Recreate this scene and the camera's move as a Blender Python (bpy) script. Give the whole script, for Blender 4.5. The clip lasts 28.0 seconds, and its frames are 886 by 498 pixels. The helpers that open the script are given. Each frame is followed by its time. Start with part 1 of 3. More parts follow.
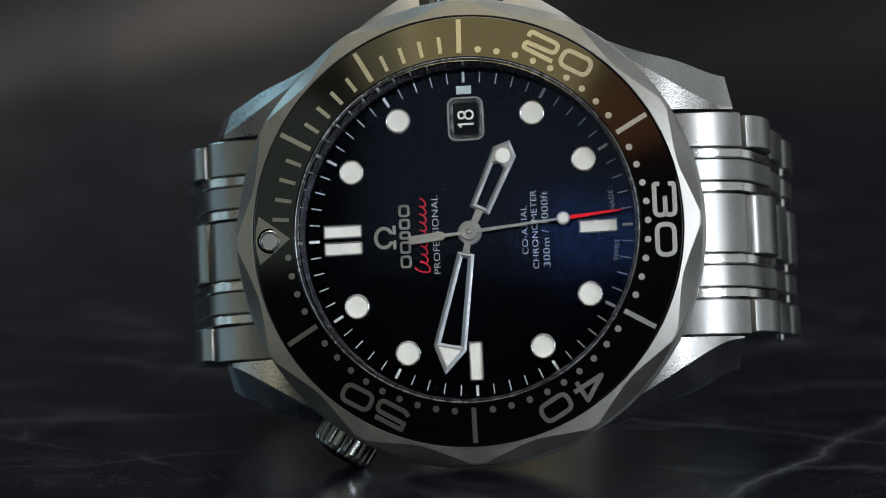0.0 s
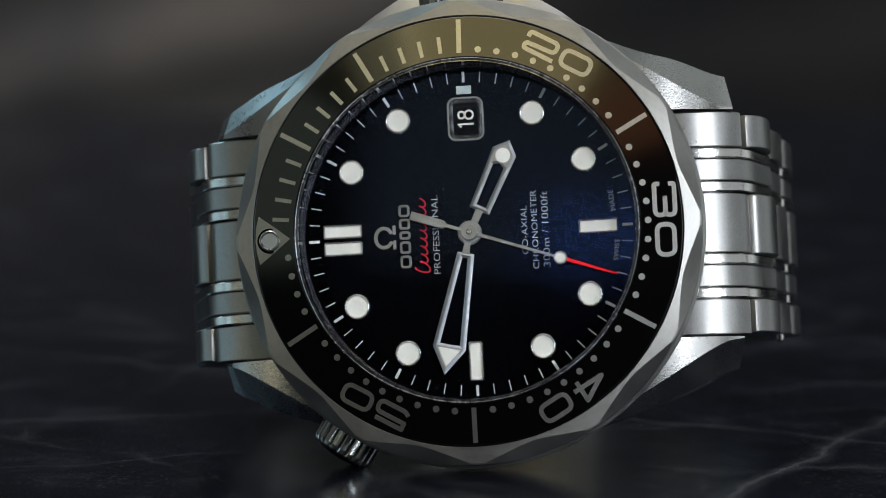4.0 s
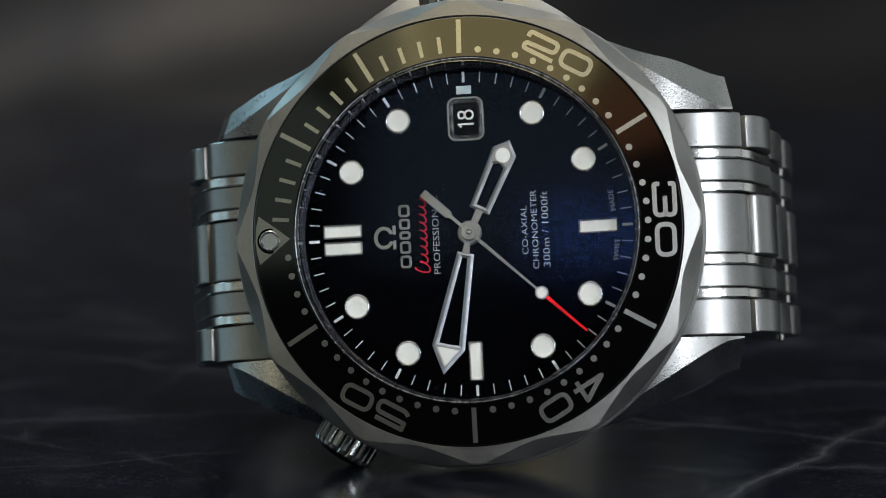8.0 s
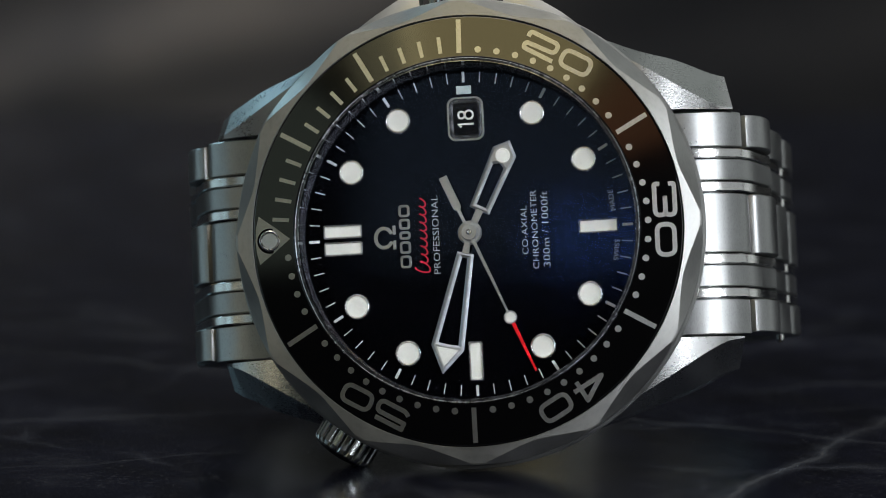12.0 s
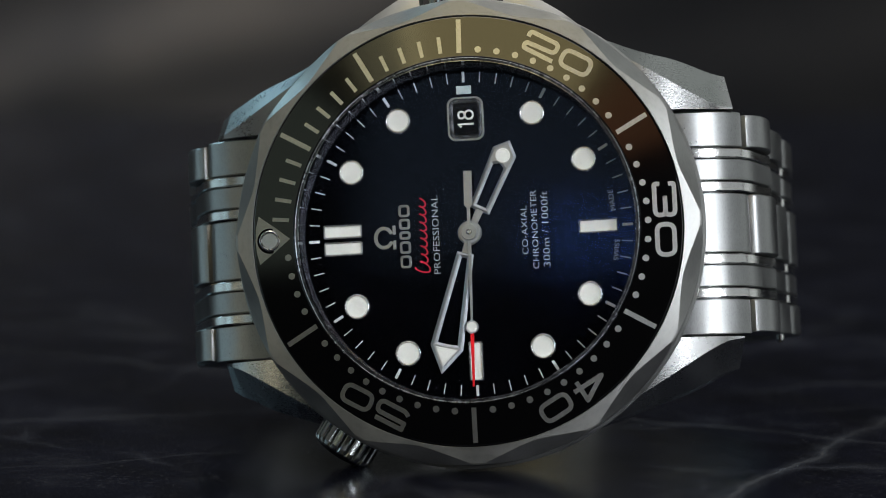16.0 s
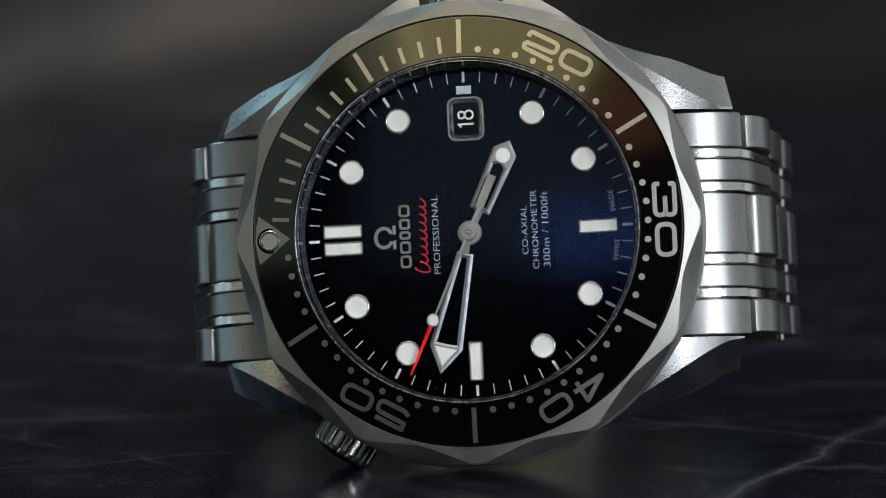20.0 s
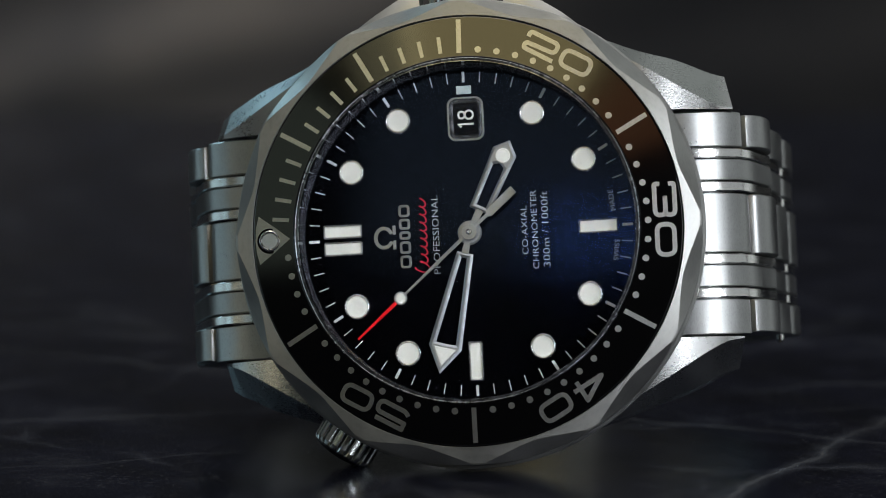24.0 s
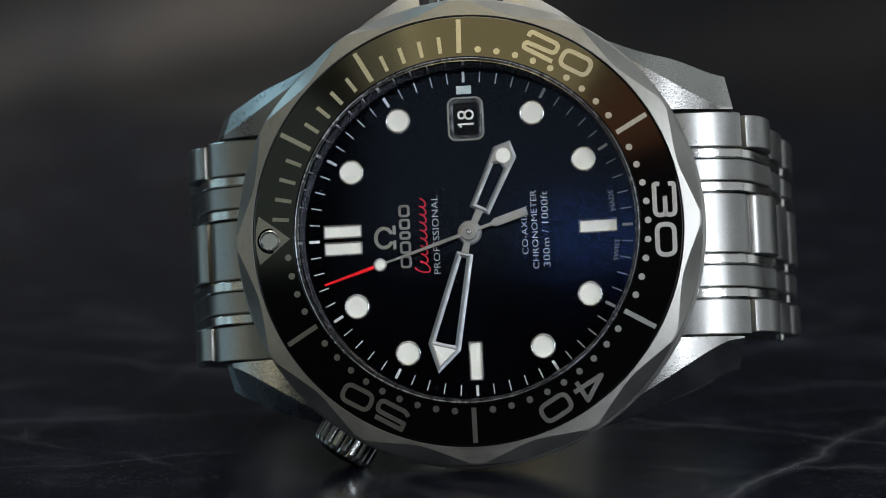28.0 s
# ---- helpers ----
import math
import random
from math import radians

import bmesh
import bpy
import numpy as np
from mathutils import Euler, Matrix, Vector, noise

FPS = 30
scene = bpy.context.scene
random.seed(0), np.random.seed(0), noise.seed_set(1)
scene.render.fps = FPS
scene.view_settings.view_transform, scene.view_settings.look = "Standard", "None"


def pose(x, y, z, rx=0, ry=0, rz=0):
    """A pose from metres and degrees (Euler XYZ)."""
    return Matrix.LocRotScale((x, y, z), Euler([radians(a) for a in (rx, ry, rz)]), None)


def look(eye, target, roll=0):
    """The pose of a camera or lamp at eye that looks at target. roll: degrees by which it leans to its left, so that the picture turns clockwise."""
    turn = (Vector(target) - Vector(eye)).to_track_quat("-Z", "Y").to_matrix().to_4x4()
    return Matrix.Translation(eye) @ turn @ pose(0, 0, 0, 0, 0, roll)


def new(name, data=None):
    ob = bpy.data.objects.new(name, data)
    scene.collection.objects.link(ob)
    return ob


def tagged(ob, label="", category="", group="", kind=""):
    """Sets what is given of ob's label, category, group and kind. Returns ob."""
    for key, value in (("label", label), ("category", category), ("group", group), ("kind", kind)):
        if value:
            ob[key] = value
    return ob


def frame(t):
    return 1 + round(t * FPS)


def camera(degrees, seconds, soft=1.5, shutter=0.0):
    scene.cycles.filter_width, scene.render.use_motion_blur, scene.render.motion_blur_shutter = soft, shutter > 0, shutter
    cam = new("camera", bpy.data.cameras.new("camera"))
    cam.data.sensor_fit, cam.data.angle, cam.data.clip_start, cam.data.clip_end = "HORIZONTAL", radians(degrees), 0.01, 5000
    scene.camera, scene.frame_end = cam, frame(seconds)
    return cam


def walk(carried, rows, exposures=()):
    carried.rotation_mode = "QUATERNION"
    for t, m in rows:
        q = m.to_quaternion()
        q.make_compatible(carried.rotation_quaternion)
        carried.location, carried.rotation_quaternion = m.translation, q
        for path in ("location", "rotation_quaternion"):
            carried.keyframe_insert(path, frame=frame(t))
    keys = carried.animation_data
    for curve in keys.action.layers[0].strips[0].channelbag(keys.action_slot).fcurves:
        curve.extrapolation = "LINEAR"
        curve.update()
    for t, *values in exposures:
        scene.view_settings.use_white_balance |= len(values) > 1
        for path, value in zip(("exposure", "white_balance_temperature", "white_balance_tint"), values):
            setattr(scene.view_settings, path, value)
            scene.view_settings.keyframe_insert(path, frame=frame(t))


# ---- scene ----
# ---------------------------------------------------------------- camera
cam = camera(13.0, 28.0, soft=0.9)
CAM = pose(0.0, -0.34142, 0.06835, 82.0, 0, 0)
walk(cam, [(0.0, CAM), (28.0, CAM)])
cam.data.dof.use_dof = True
cam.data.dof.focus_distance = 0.3438
cam.data.dof.aperture_fstop = 27.0

# ---------------------------------------------------------------- world and lights
MM = 0.001
HEART = Vector((0.0024, 0.0, 0.0213))     # the middle of the dial
world = bpy.data.worlds.new("dim_room")
scene.world = world
world.use_nodes = True
world.node_tree.nodes["Background"].inputs["Color"].default_value = (0.8, 0.9, 1.0, 1)
world.node_tree.nodes["Background"].inputs["Strength"].default_value = 0.02
scene.view_settings.exposure = 0.0


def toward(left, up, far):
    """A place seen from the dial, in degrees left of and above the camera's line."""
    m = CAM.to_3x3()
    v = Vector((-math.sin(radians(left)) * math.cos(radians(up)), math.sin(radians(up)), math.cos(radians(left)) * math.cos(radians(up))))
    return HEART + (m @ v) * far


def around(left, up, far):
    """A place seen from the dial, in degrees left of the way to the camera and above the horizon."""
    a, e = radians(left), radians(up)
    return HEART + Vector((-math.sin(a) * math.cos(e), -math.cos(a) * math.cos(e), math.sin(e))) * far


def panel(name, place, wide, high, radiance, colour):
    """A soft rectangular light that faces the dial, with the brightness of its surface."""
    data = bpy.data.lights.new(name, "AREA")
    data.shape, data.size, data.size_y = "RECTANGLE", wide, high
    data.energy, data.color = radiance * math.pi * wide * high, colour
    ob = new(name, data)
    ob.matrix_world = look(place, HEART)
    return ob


# Added area lights out of view; they make the watch's highlights and coloured reflections.
panel("key_panel", toward(-27, 12, 0.9), 0.16, 0.20, 29.0, (0.91, 0.96, 1.03))
panel("warm_panel", toward(10.6, 36, 1.0), 0.30, 0.58, 1.25, (1.0, 0.83, 0.40))
panel("warm_panel_edge", toward(21.5, 28, 1.0), 0.09, 0.36, 0.55, (1.0, 0.94, 0.56))
panel("cream_panel", around(40, 41, 1.0), 0.20, 0.24, 0.90, (0.97, 0.98, 0.90))
panel("grey_panel", around(46, 15, 1.0), 0.16, 0.18, 0.38, (0.66, 0.90, 1.0))
panel("olive_panel", toward(31, 15, 1.0), 0.26, 0.26, 0.19, (0.84, 1.0, 0.82))
panel("brown_panel", toward(-1.2, 21.3, 1.2), 0.14, 0.12, 0.30, (1.0, 0.42, 0.19))
panel("warm_low_panel", around(54, 5, 0.9), 0.24, 0.09, 1.5, (1.0, 0.90, 0.62))
panel("cool_panel", around(71, 3, 1.1), 0.20, 0.24, 1.2, (0.60, 0.88, 1.0))
panel("cool_side_panel", around(93, 4, 1.1), 0.50, 0.30, 0.70, (0.60, 0.88, 1.0))
panel("cool_back_panel", around(132, 31, 1.0), 0.42, 0.28, 0.36, (0.58, 0.88, 1.0))
panel("warm_high_panel", around(162, 74, 1.0), 0.30, 0.26, 2.2, (1.0, 0.93, 0.66))
panel("blue_back_panel", around(143, 34, 1.0), 0.22, 0.18, 6.5, (0.48, 0.82, 1.0))
panel("right_panel", around(-66, 12, 1.1), 1.15, 0.45, 0.48, (0.92, 0.98, 1.0))
panel("right_back_panel", around(-110, 10, 1.1), 0.50, 0.45, 0.62, (0.94, 1.0, 1.0))
panel("high_right_panel", around(-52, 38, 1.1), 0.30, 0.25, 0.9, (0.93, 0.99, 1.0))
panel("high_back_panel", around(-132, 43, 1.0), 0.60, 0.50, 0.36, (0.90, 1.0, 0.98))
# Two more added panels, sized to mirror as the blue glow on the dial.
panel("dim_blue_panel", toward(12.2, 13.1, 1.3), 0.130, 0.116, 0.26, (0.46, 0.66, 1.0))
panel("blue_panel", toward(10.5, 11.1, 1.3), 0.065, 0.026, 0.9, (0.06, 0.22, 1.0))
# Added broad fill from above that brightens everything; no such source is known.
room = bpy.data.lights.new("overhead_fill", "AREA")
room.size, room.energy, room.color = 1.7, 7.2, (0.98, 0.98, 1.02)
new("overhead_fill", room).matrix_world = look((0.0, 0.05, 1.68), (0.0, 0.05, 0.0))


# ---------------------------------------------------------------- materials
def nodes_of(name):
    mat = bpy.data.materials.new(name)
    mat.use_nodes = True
    nt = mat.node_tree
    return mat, nt, nt.nodes["Principled BSDF"]


def put(nt, kind, **values):
    n = nt.nodes.new(kind)
    for k, v in values.items():
        n.inputs[k.replace("_", " ")].default_value = v
    return n


def coords(nt, scale, space="Object"):
    tc = nt.nodes.new("ShaderNodeTexCoord")
    mp = nt.nodes.new("ShaderNodeMapping")
    mp.inputs["Scale"].default_value = scale
    nt.links.new(tc.outputs[space], mp.inputs["Vector"])
    return mp.outputs["Vector"]


def noise_tex(nt, vec, scale, detail=3.0, rough=0.5):
    n = put(nt, "ShaderNodeTexNoise", Scale=scale, Detail=detail, Roughness=rough)
    nt.links.new(vec, n.inputs["Vector"])
    return n.outputs["Fac"]


def ramp(nt, fac, stops):
    r = nt.nodes.new("ShaderNodeValToRGB")
    e = r.color_ramp.elements
    while len(e) < len(stops):
        e.new(0.5)
    for el, (p, c) in zip(e, stops):
        el.position, el.color = p, (*c, 1) if len(c) == 3 else c
    nt.links.new(fac, r.inputs["Fac"])
    return r.outputs["Color"]


def span(nt, fac, lo, hi, a=0.0, b=1.0):
    m = put(nt, "ShaderNodeMapRange", From_Min=a, From_Max=b, To_Min=lo, To_Max=hi)
    nt.links.new(fac, m.inputs["Value"])
    return m.outputs["Result"]


def bump(nt, bsdf, height, strength, distance):
    b = put(nt, "ShaderNodeBump", Strength=strength, Distance=distance)
    nt.links.new(height, b.inputs["Height"])
    nt.links.new(b.outputs["Normal"], bsdf.inputs["Normal"])


def steel(name, colour, rough, grain, lift, wear=0.08, scratch=0.0, pits=0.86):
    """Steel with a grain (a mapping scale in 1/m), worn, smudged and, where asked, scratched."""
    mat, nt, b = nodes_of(name)
    b.inputs["Metallic"].default_value = 1.0
    fine = noise_tex(nt, coords(nt, grain), 1.0, 4.0, 0.6)
    smudge = noise_tex(nt, coords(nt, (240, 240, 240)), 1.0, 4.0, 0.6)
    add = nt.nodes.new("ShaderNodeMath")
    add.operation = "ADD"
    nt.links.new(span(nt, fine, rough - wear, rough + wear, 0.25, 0.75), add.inputs[0])
    nt.links.new(span(nt, smudge, -wear, wear, 0.25, 0.75), add.inputs[1])
    nt.links.new(add.outputs[0], b.inputs["Roughness"])
    dark = tuple(c * 0.84 for c in colour)
    tint = nt.nodes.new("ShaderNodeMix")
    tint.data_type, tint.blend_type = "RGBA", "MULTIPLY"
    tint.inputs["Factor"].default_value = 1.0
    nt.links.new(ramp(nt, smudge, [(0.3, dark), (0.7, colour)]), tint.inputs["A"])
    nt.links.new(ramp(nt, fine, [(0.30, (pits, pits, pits)), (0.52, (1.0, 1.0, 1.0))]), tint.inputs["B"])
    nt.links.new(tint.outputs["Result"], b.inputs["Base Color"])
    height = fine
    if scratch:
        for k, turn in enumerate((25, -48, 80)):
            tc = nt.nodes.new("ShaderNodeTexCoord")
            mp = put(nt, "ShaderNodeMapping", Rotation=(0.3, 0.2, radians(turn)), Scale=(220, 7000, 2500), Location=(k * 0.37, 0.11 * k, 0))
            nt.links.new(tc.outputs["Object"], mp.inputs["Vector"])
            line = span(nt, noise_tex(nt, mp.outputs["Vector"], 1.0, 1.0), 0.0, scratch, 0.70, 0.76)
            sub = nt.nodes.new("ShaderNodeMath")
            sub.operation = "SUBTRACT"
            nt.links.new(height, sub.inputs[0])
            nt.links.new(line, sub.inputs[1])
            height = sub.outputs[0]
    bump(nt, b, height, lift, 0.00002)
    return mat


def plain(name, colour, rough, metal=0.0, coat=0.0, ior=1.5, speck=0.06, scale=900, coat_rough=0.03, vary=0.2):
    mat, nt, b = nodes_of(name)
    b.inputs["Metallic"].default_value, b.inputs["IOR"].default_value = metal, ior
    b.inputs["Coat Weight"].default_value, b.inputs["Coat Roughness"].default_value = coat, coat_rough
    n = noise_tex(nt, coords(nt, (scale, scale, scale)), 1.0, 4.0)
    lo, hi = tuple(c * (1 - speck) for c in colour), tuple(min(1, c * (1 + speck)) for c in colour)
    nt.links.new(ramp(nt, n, [(0.3, lo), (0.7, hi)]), b.inputs["Base Color"])
    nt.links.new(span(nt, n, rough * (1 - vary), rough * (1 + vary)), b.inputs["Roughness"])
    return mat


STEEL = (0.56, 0.565, 0.555)
M_SATIN = steel("satin_steel", STEEL, 0.34, (2600, 9000, 9000), 0.35, 0.06, 0.0, 0.76)
M_SATIN_LONG = steel("satin_lug_steel", (0.54, 0.54, 0.53), 0.28, (9000, 1500, 9000), 0.012, 0.02, 0.0, 0.98)
M_LINK = steel("brushed_link_steel", (0.41, 0.415, 0.41), 0.36, (4200, 9000, 9000), 0.40, 0.06, 0.0, 0.82)
M_POLISH = steel("polished_steel", (0.68, 0.68, 0.66), 0.19, (6000, 6000, 6000), 0.08, 0.05, 0.6)
M_BEZEL = steel("worn_bezel_steel", (0.53, 0.53, 0.51), 0.45, (1500, 1500, 9000), 0.60, 0.05, 0.0, 0.88)
M_HAND = steel("hand_steel", (0.58, 0.61, 0.64), 0.36, (9000, 9000, 9000), 0.05, 0.05)
M_RIM = steel("marker_rim_steel", (0.84, 0.84, 0.83), 0.24, (9000, 9000, 9000), 0.02, 0.04)
M_LINE = steel("highlight_ring_steel", (0.66, 0.66, 0.67), 0.24, (2500, 2500, 9000), 0.35, 0.08)
M_VALVE = steel("mirror_steel", (0.70, 0.73, 0.72), 0.22, (6000, 6000, 6000), 0.05, 0.03, 0.2)
M_GUARD = steel("soft_polished_steel", (0.70, 0.69, 0.64), 0.36, (6000, 6000, 6000), 0.04, 0.02, 0.0, 0.96)
M_CERAMIC = plain("black_ceramic", (0.0015, 0.0015, 0.002), 0.10, ior=1.9, scale=500)
M_DIAL = plain("midnight_lacquer", (0.0009, 0.0010, 0.0016), 0.055, ior=1.45, scale=9000, vary=0.03)
M_RING = plain("dark_inner_ring", (0.065, 0.068, 0.082), 0.10, metal=0.0, ior=1.9, scale=300, vary=0.05)
M_LUME = plain("luminous_white", (0.76, 0.78, 0.74), 0.55, scale=6000, speck=0.04)
M_PIP = plain("grey_glassy_lume", (0.36, 0.39, 0.37), 0.22, coat=0.6, scale=5000)
M_INLAY = plain("silver_grey_inlay", (0.62, 0.62, 0.61), 0.31, metal=1.0, scale=5000, speck=0.08)
M_PALE_LUME = plain("pale_cyan_lume", (0.56, 0.66, 0.67), 0.5, scale=5000)
M_PRINT = plain("pale_grey_print", (0.56, 0.59, 0.60), 0.5, scale=5000)
M_RED = plain("red_lacquer", (0.74, 0.004, 0.012), 0.45, ior=1.35, scale=3000)
M_RED_PRINT = plain("crimson_print", (0.46, 0.010, 0.034), 0.5, ior=1.35, scale=3000)
M_DATE = plain("black_date_wheel", (0.004, 0.004, 0.005), 0.2, ior=1.3, scale=4000)
# Gasket black; also paints the shade between links and the valve's dark reflection.
M_VOID = plain("gasket_and_shade_black", (0.003, 0.003, 0.003), 0.16, ior=1.25, scale=2000)
# Strong colour specks put the broken glints of the crystal's edge into its material.
M_EDGE = plain("crystal_edge_glass", (0.22, 0.225, 0.24), 0.12, metal=0.8, speck=0.9, scale=1500, vary=0.6)


def crystal_glass():
    mat, nt, b = nodes_of("sapphire_crystal")
    b.inputs["Base Color"].default_value = (0.98, 0.985, 1.0, 1)
    b.inputs["Transmission Weight"].default_value = 1.0
    b.inputs["IOR"].default_value = 1.14
    b.inputs["Roughness"].default_value = 0.0
    return mat


M_GLASS = crystal_glass()


def marble():
    """Black polished stone: faint blue-grey clouding, a net of hair veins, four larger veins and a fine open grain."""
    mat, nt, b = nodes_of("black_marble")
    v = coords(nt, (1, 1, 1))

    def math_node(kind, a, other):
        n = nt.nodes.new("ShaderNodeMath")
        n.operation = kind
        nt.links.new(a, n.inputs[0])
        if isinstance(other, float):
            n.inputs[1].default_value = other
        else:
            nt.links.new(other, n.inputs[1])
        return n.outputs[0]

    def bent(scale, amount):
        """The place, pushed about by a noise."""
        warp = put(nt, "ShaderNodeTexNoise", Scale=scale, Detail=5.0)
        nt.links.new(v, warp.inputs["Vector"])
        mix = nt.nodes.new("ShaderNodeVectorMath")
        mix.operation = "MULTIPLY_ADD"
        mix.inputs[1].default_value = (amount, amount, 0)
        nt.links.new(warp.outputs["Color"], mix.inputs[0])
        nt.links.new(v, mix.inputs[2])
        return mix.outputs[0]

    def added(base, colour, fac):
        n = nt.nodes.new("ShaderNodeMix")
        n.data_type, n.blend_type = "RGBA", "ADD"
        nt.links.new(fac, n.inputs["Factor"])
        nt.links.new(base, n.inputs["A"])
        nt.links.new(colour, n.inputs["B"])
        return n.outputs["Result"]

    broken = noise_tex(nt, v, 45.0, 4.0, 0.6)
    cloud = noise_tex(nt, v, 70.0, 10.0, 0.72)
    colour = ramp(nt, cloud, [(0.40, (0.0036, 0.0040, 0.0085)), (0.55, (0.0098, 0.0106, 0.0215)), (0.64, (0.026, 0.0275, 0.038)), (0.78, (0.07, 0.073, 0.092))])
    vor = put(nt, "ShaderNodeTexVoronoi", Scale=34.0)
    vor.feature = "DISTANCE_TO_EDGE"
    nt.links.new(bent(26.0, 0.05), vor.inputs["Vector"])
    hair = ramp(nt, vor.outputs["Distance"], [(0.0, (0.050, 0.052, 0.060)), (0.016, (0.020, 0.021, 0.025)), (0.06, (0, 0, 0))])
    colour = added(colour, hair, span(nt, broken, 0.0, 1.0, 0.44, 0.64))
    line = bent(90.0, 0.008)
    for nx, ny, off, wide, strong in ((0.8973, -0.4415, 0.0302, 0.0018, 0.80), (-0.5211, -0.8535, -0.0345, 0.0012, 0.55),
                                      (0.3511, -0.9363, -0.0143, 0.0007, 0.35), (0.2265, -0.9740, -0.0335, 0.0022, 0.40)):
        dot = nt.nodes.new("ShaderNodeVectorMath")
        dot.operation = "DOT_PRODUCT"
        dot.inputs[1].default_value = (nx, ny, 0)
        nt.links.new(line, dot.inputs[0])
        gap = math_node("ABSOLUTE", math_node("SUBTRACT", dot.outputs["Value"], off), 0.0)
        tone = ramp(nt, span(nt, gap, 0.0, 1.0, 0.0, wide), [(0.0, (0.150, 0.155, 0.165)), (0.30, (0.045, 0.047, 0.052)), (1.0, (0, 0, 0))])
        colour = added(colour, tone, span(nt, broken, 0.15 * strong, strong, 0.35, 0.62))
    grain = noise_tex(nt, v, 5200.0, 3.0, 0.7)
    speck = ramp(nt, noise_tex(nt, v, 2900.0, 2.0, 0.6), [(0.56, (0, 0, 0)), (0.72, (0.085, 0.086, 0.092))])
    colour = added(colour, speck, span(nt, noise_tex(nt, v, 160.0, 4.0, 0.6), 0.1, 1.0, 0.42, 0.64))
    nt.links.new(colour, b.inputs["Base Color"])
    nt.links.new(span(nt, grain, 0.12, 0.30, 0.3, 0.7), b.inputs["Roughness"])
    b.inputs["Specular IOR Level"].default_value = 0.42
    b.inputs["Specular Tint"].default_value = (0.88, 0.94, 1.0, 1)
    bump(nt, b, grain, 0.5, 0.000012)
    return mat


def wall_paint(name, lo, hi, scale):
    mat, nt, b = nodes_of(name)
    v = coords(nt, (1, 1, 1))
    n = noise_tex(nt, v, scale, 3.0)
    nt.links.new(ramp(nt, n, [(0.35, lo), (0.68, hi)]), b.inputs["Base Color"])
    b.inputs["Roughness"].default_value = 0.8
    bump(nt, b, noise_tex(nt, v, 300.0, 4.0), 0.2, 0.001)
    return mat


M_MARBLE = marble()


def backdrop_paint():
    """A dark wall with a broad, soft, slanting brown-grey band, painted dimmer to the right and upwards."""
    mat, nt, b = nodes_of("dark_backdrop")
    v = coords(nt, (1, 1, 1))
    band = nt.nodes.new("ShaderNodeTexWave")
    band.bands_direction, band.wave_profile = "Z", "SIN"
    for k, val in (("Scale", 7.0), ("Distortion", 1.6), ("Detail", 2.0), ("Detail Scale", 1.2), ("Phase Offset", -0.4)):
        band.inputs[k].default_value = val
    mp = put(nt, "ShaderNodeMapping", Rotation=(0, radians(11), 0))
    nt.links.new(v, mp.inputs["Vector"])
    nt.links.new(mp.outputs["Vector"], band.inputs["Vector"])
    patch = noise_tex(nt, v, 3.4, 2.0)
    mul = nt.nodes.new("ShaderNodeMath")
    mul.operation = "MULTIPLY"
    nt.links.new(span(nt, band.outputs["Fac"], 0.38, 0.92), mul.inputs[0])
    nt.links.new(patch, mul.inputs[1])
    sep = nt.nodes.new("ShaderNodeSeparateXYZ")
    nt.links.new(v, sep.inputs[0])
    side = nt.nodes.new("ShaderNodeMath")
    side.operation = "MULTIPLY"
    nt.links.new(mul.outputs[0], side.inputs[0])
    # The band fades towards the right.
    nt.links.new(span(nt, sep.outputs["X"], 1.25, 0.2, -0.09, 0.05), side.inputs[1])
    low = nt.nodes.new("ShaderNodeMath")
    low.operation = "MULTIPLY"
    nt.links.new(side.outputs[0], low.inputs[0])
    # The band is painted out with height, so the marble hardly mirrors it.
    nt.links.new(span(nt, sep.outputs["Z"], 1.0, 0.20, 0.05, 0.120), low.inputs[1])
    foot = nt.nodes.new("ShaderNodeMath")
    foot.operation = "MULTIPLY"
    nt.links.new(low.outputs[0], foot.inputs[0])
    # Darker at the foot, to merge with the table's far edge.
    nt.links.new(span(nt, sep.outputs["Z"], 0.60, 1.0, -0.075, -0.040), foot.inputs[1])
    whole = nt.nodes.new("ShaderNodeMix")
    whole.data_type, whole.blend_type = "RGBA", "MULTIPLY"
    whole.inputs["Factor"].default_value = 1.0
    # Whole wall painted darker upwards, which dims its reflection in the marble.
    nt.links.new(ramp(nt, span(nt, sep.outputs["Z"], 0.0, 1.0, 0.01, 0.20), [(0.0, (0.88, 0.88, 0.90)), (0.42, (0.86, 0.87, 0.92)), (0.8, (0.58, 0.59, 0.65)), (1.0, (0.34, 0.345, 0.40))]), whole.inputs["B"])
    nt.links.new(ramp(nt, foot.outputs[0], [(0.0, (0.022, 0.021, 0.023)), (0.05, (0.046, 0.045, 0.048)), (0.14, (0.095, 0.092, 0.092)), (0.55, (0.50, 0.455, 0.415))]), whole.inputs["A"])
    blot = nt.nodes.new("ShaderNodeMix")
    blot.data_type, blot.blend_type = "RGBA", "MULTIPLY"
    blot.inputs["Factor"].default_value = 1.0
    nt.links.new(whole.outputs["Result"], blot.inputs["A"])
    nt.links.new(ramp(nt, noise_tex(nt, v, 16.0, 2.0), [(0.36, (0.55, 0.55, 0.60)), (0.64, (1.0, 0.93, 0.88))]), blot.inputs["B"])
    nt.links.new(blot.outputs["Result"], b.inputs["Base Color"])
    b.inputs["Roughness"].default_value = 0.8
    return mat


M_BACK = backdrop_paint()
M_ROOM = wall_paint("dim_room_wall", (0.028, 0.027, 0.025), (0.04, 0.037, 0.033), 2.0)
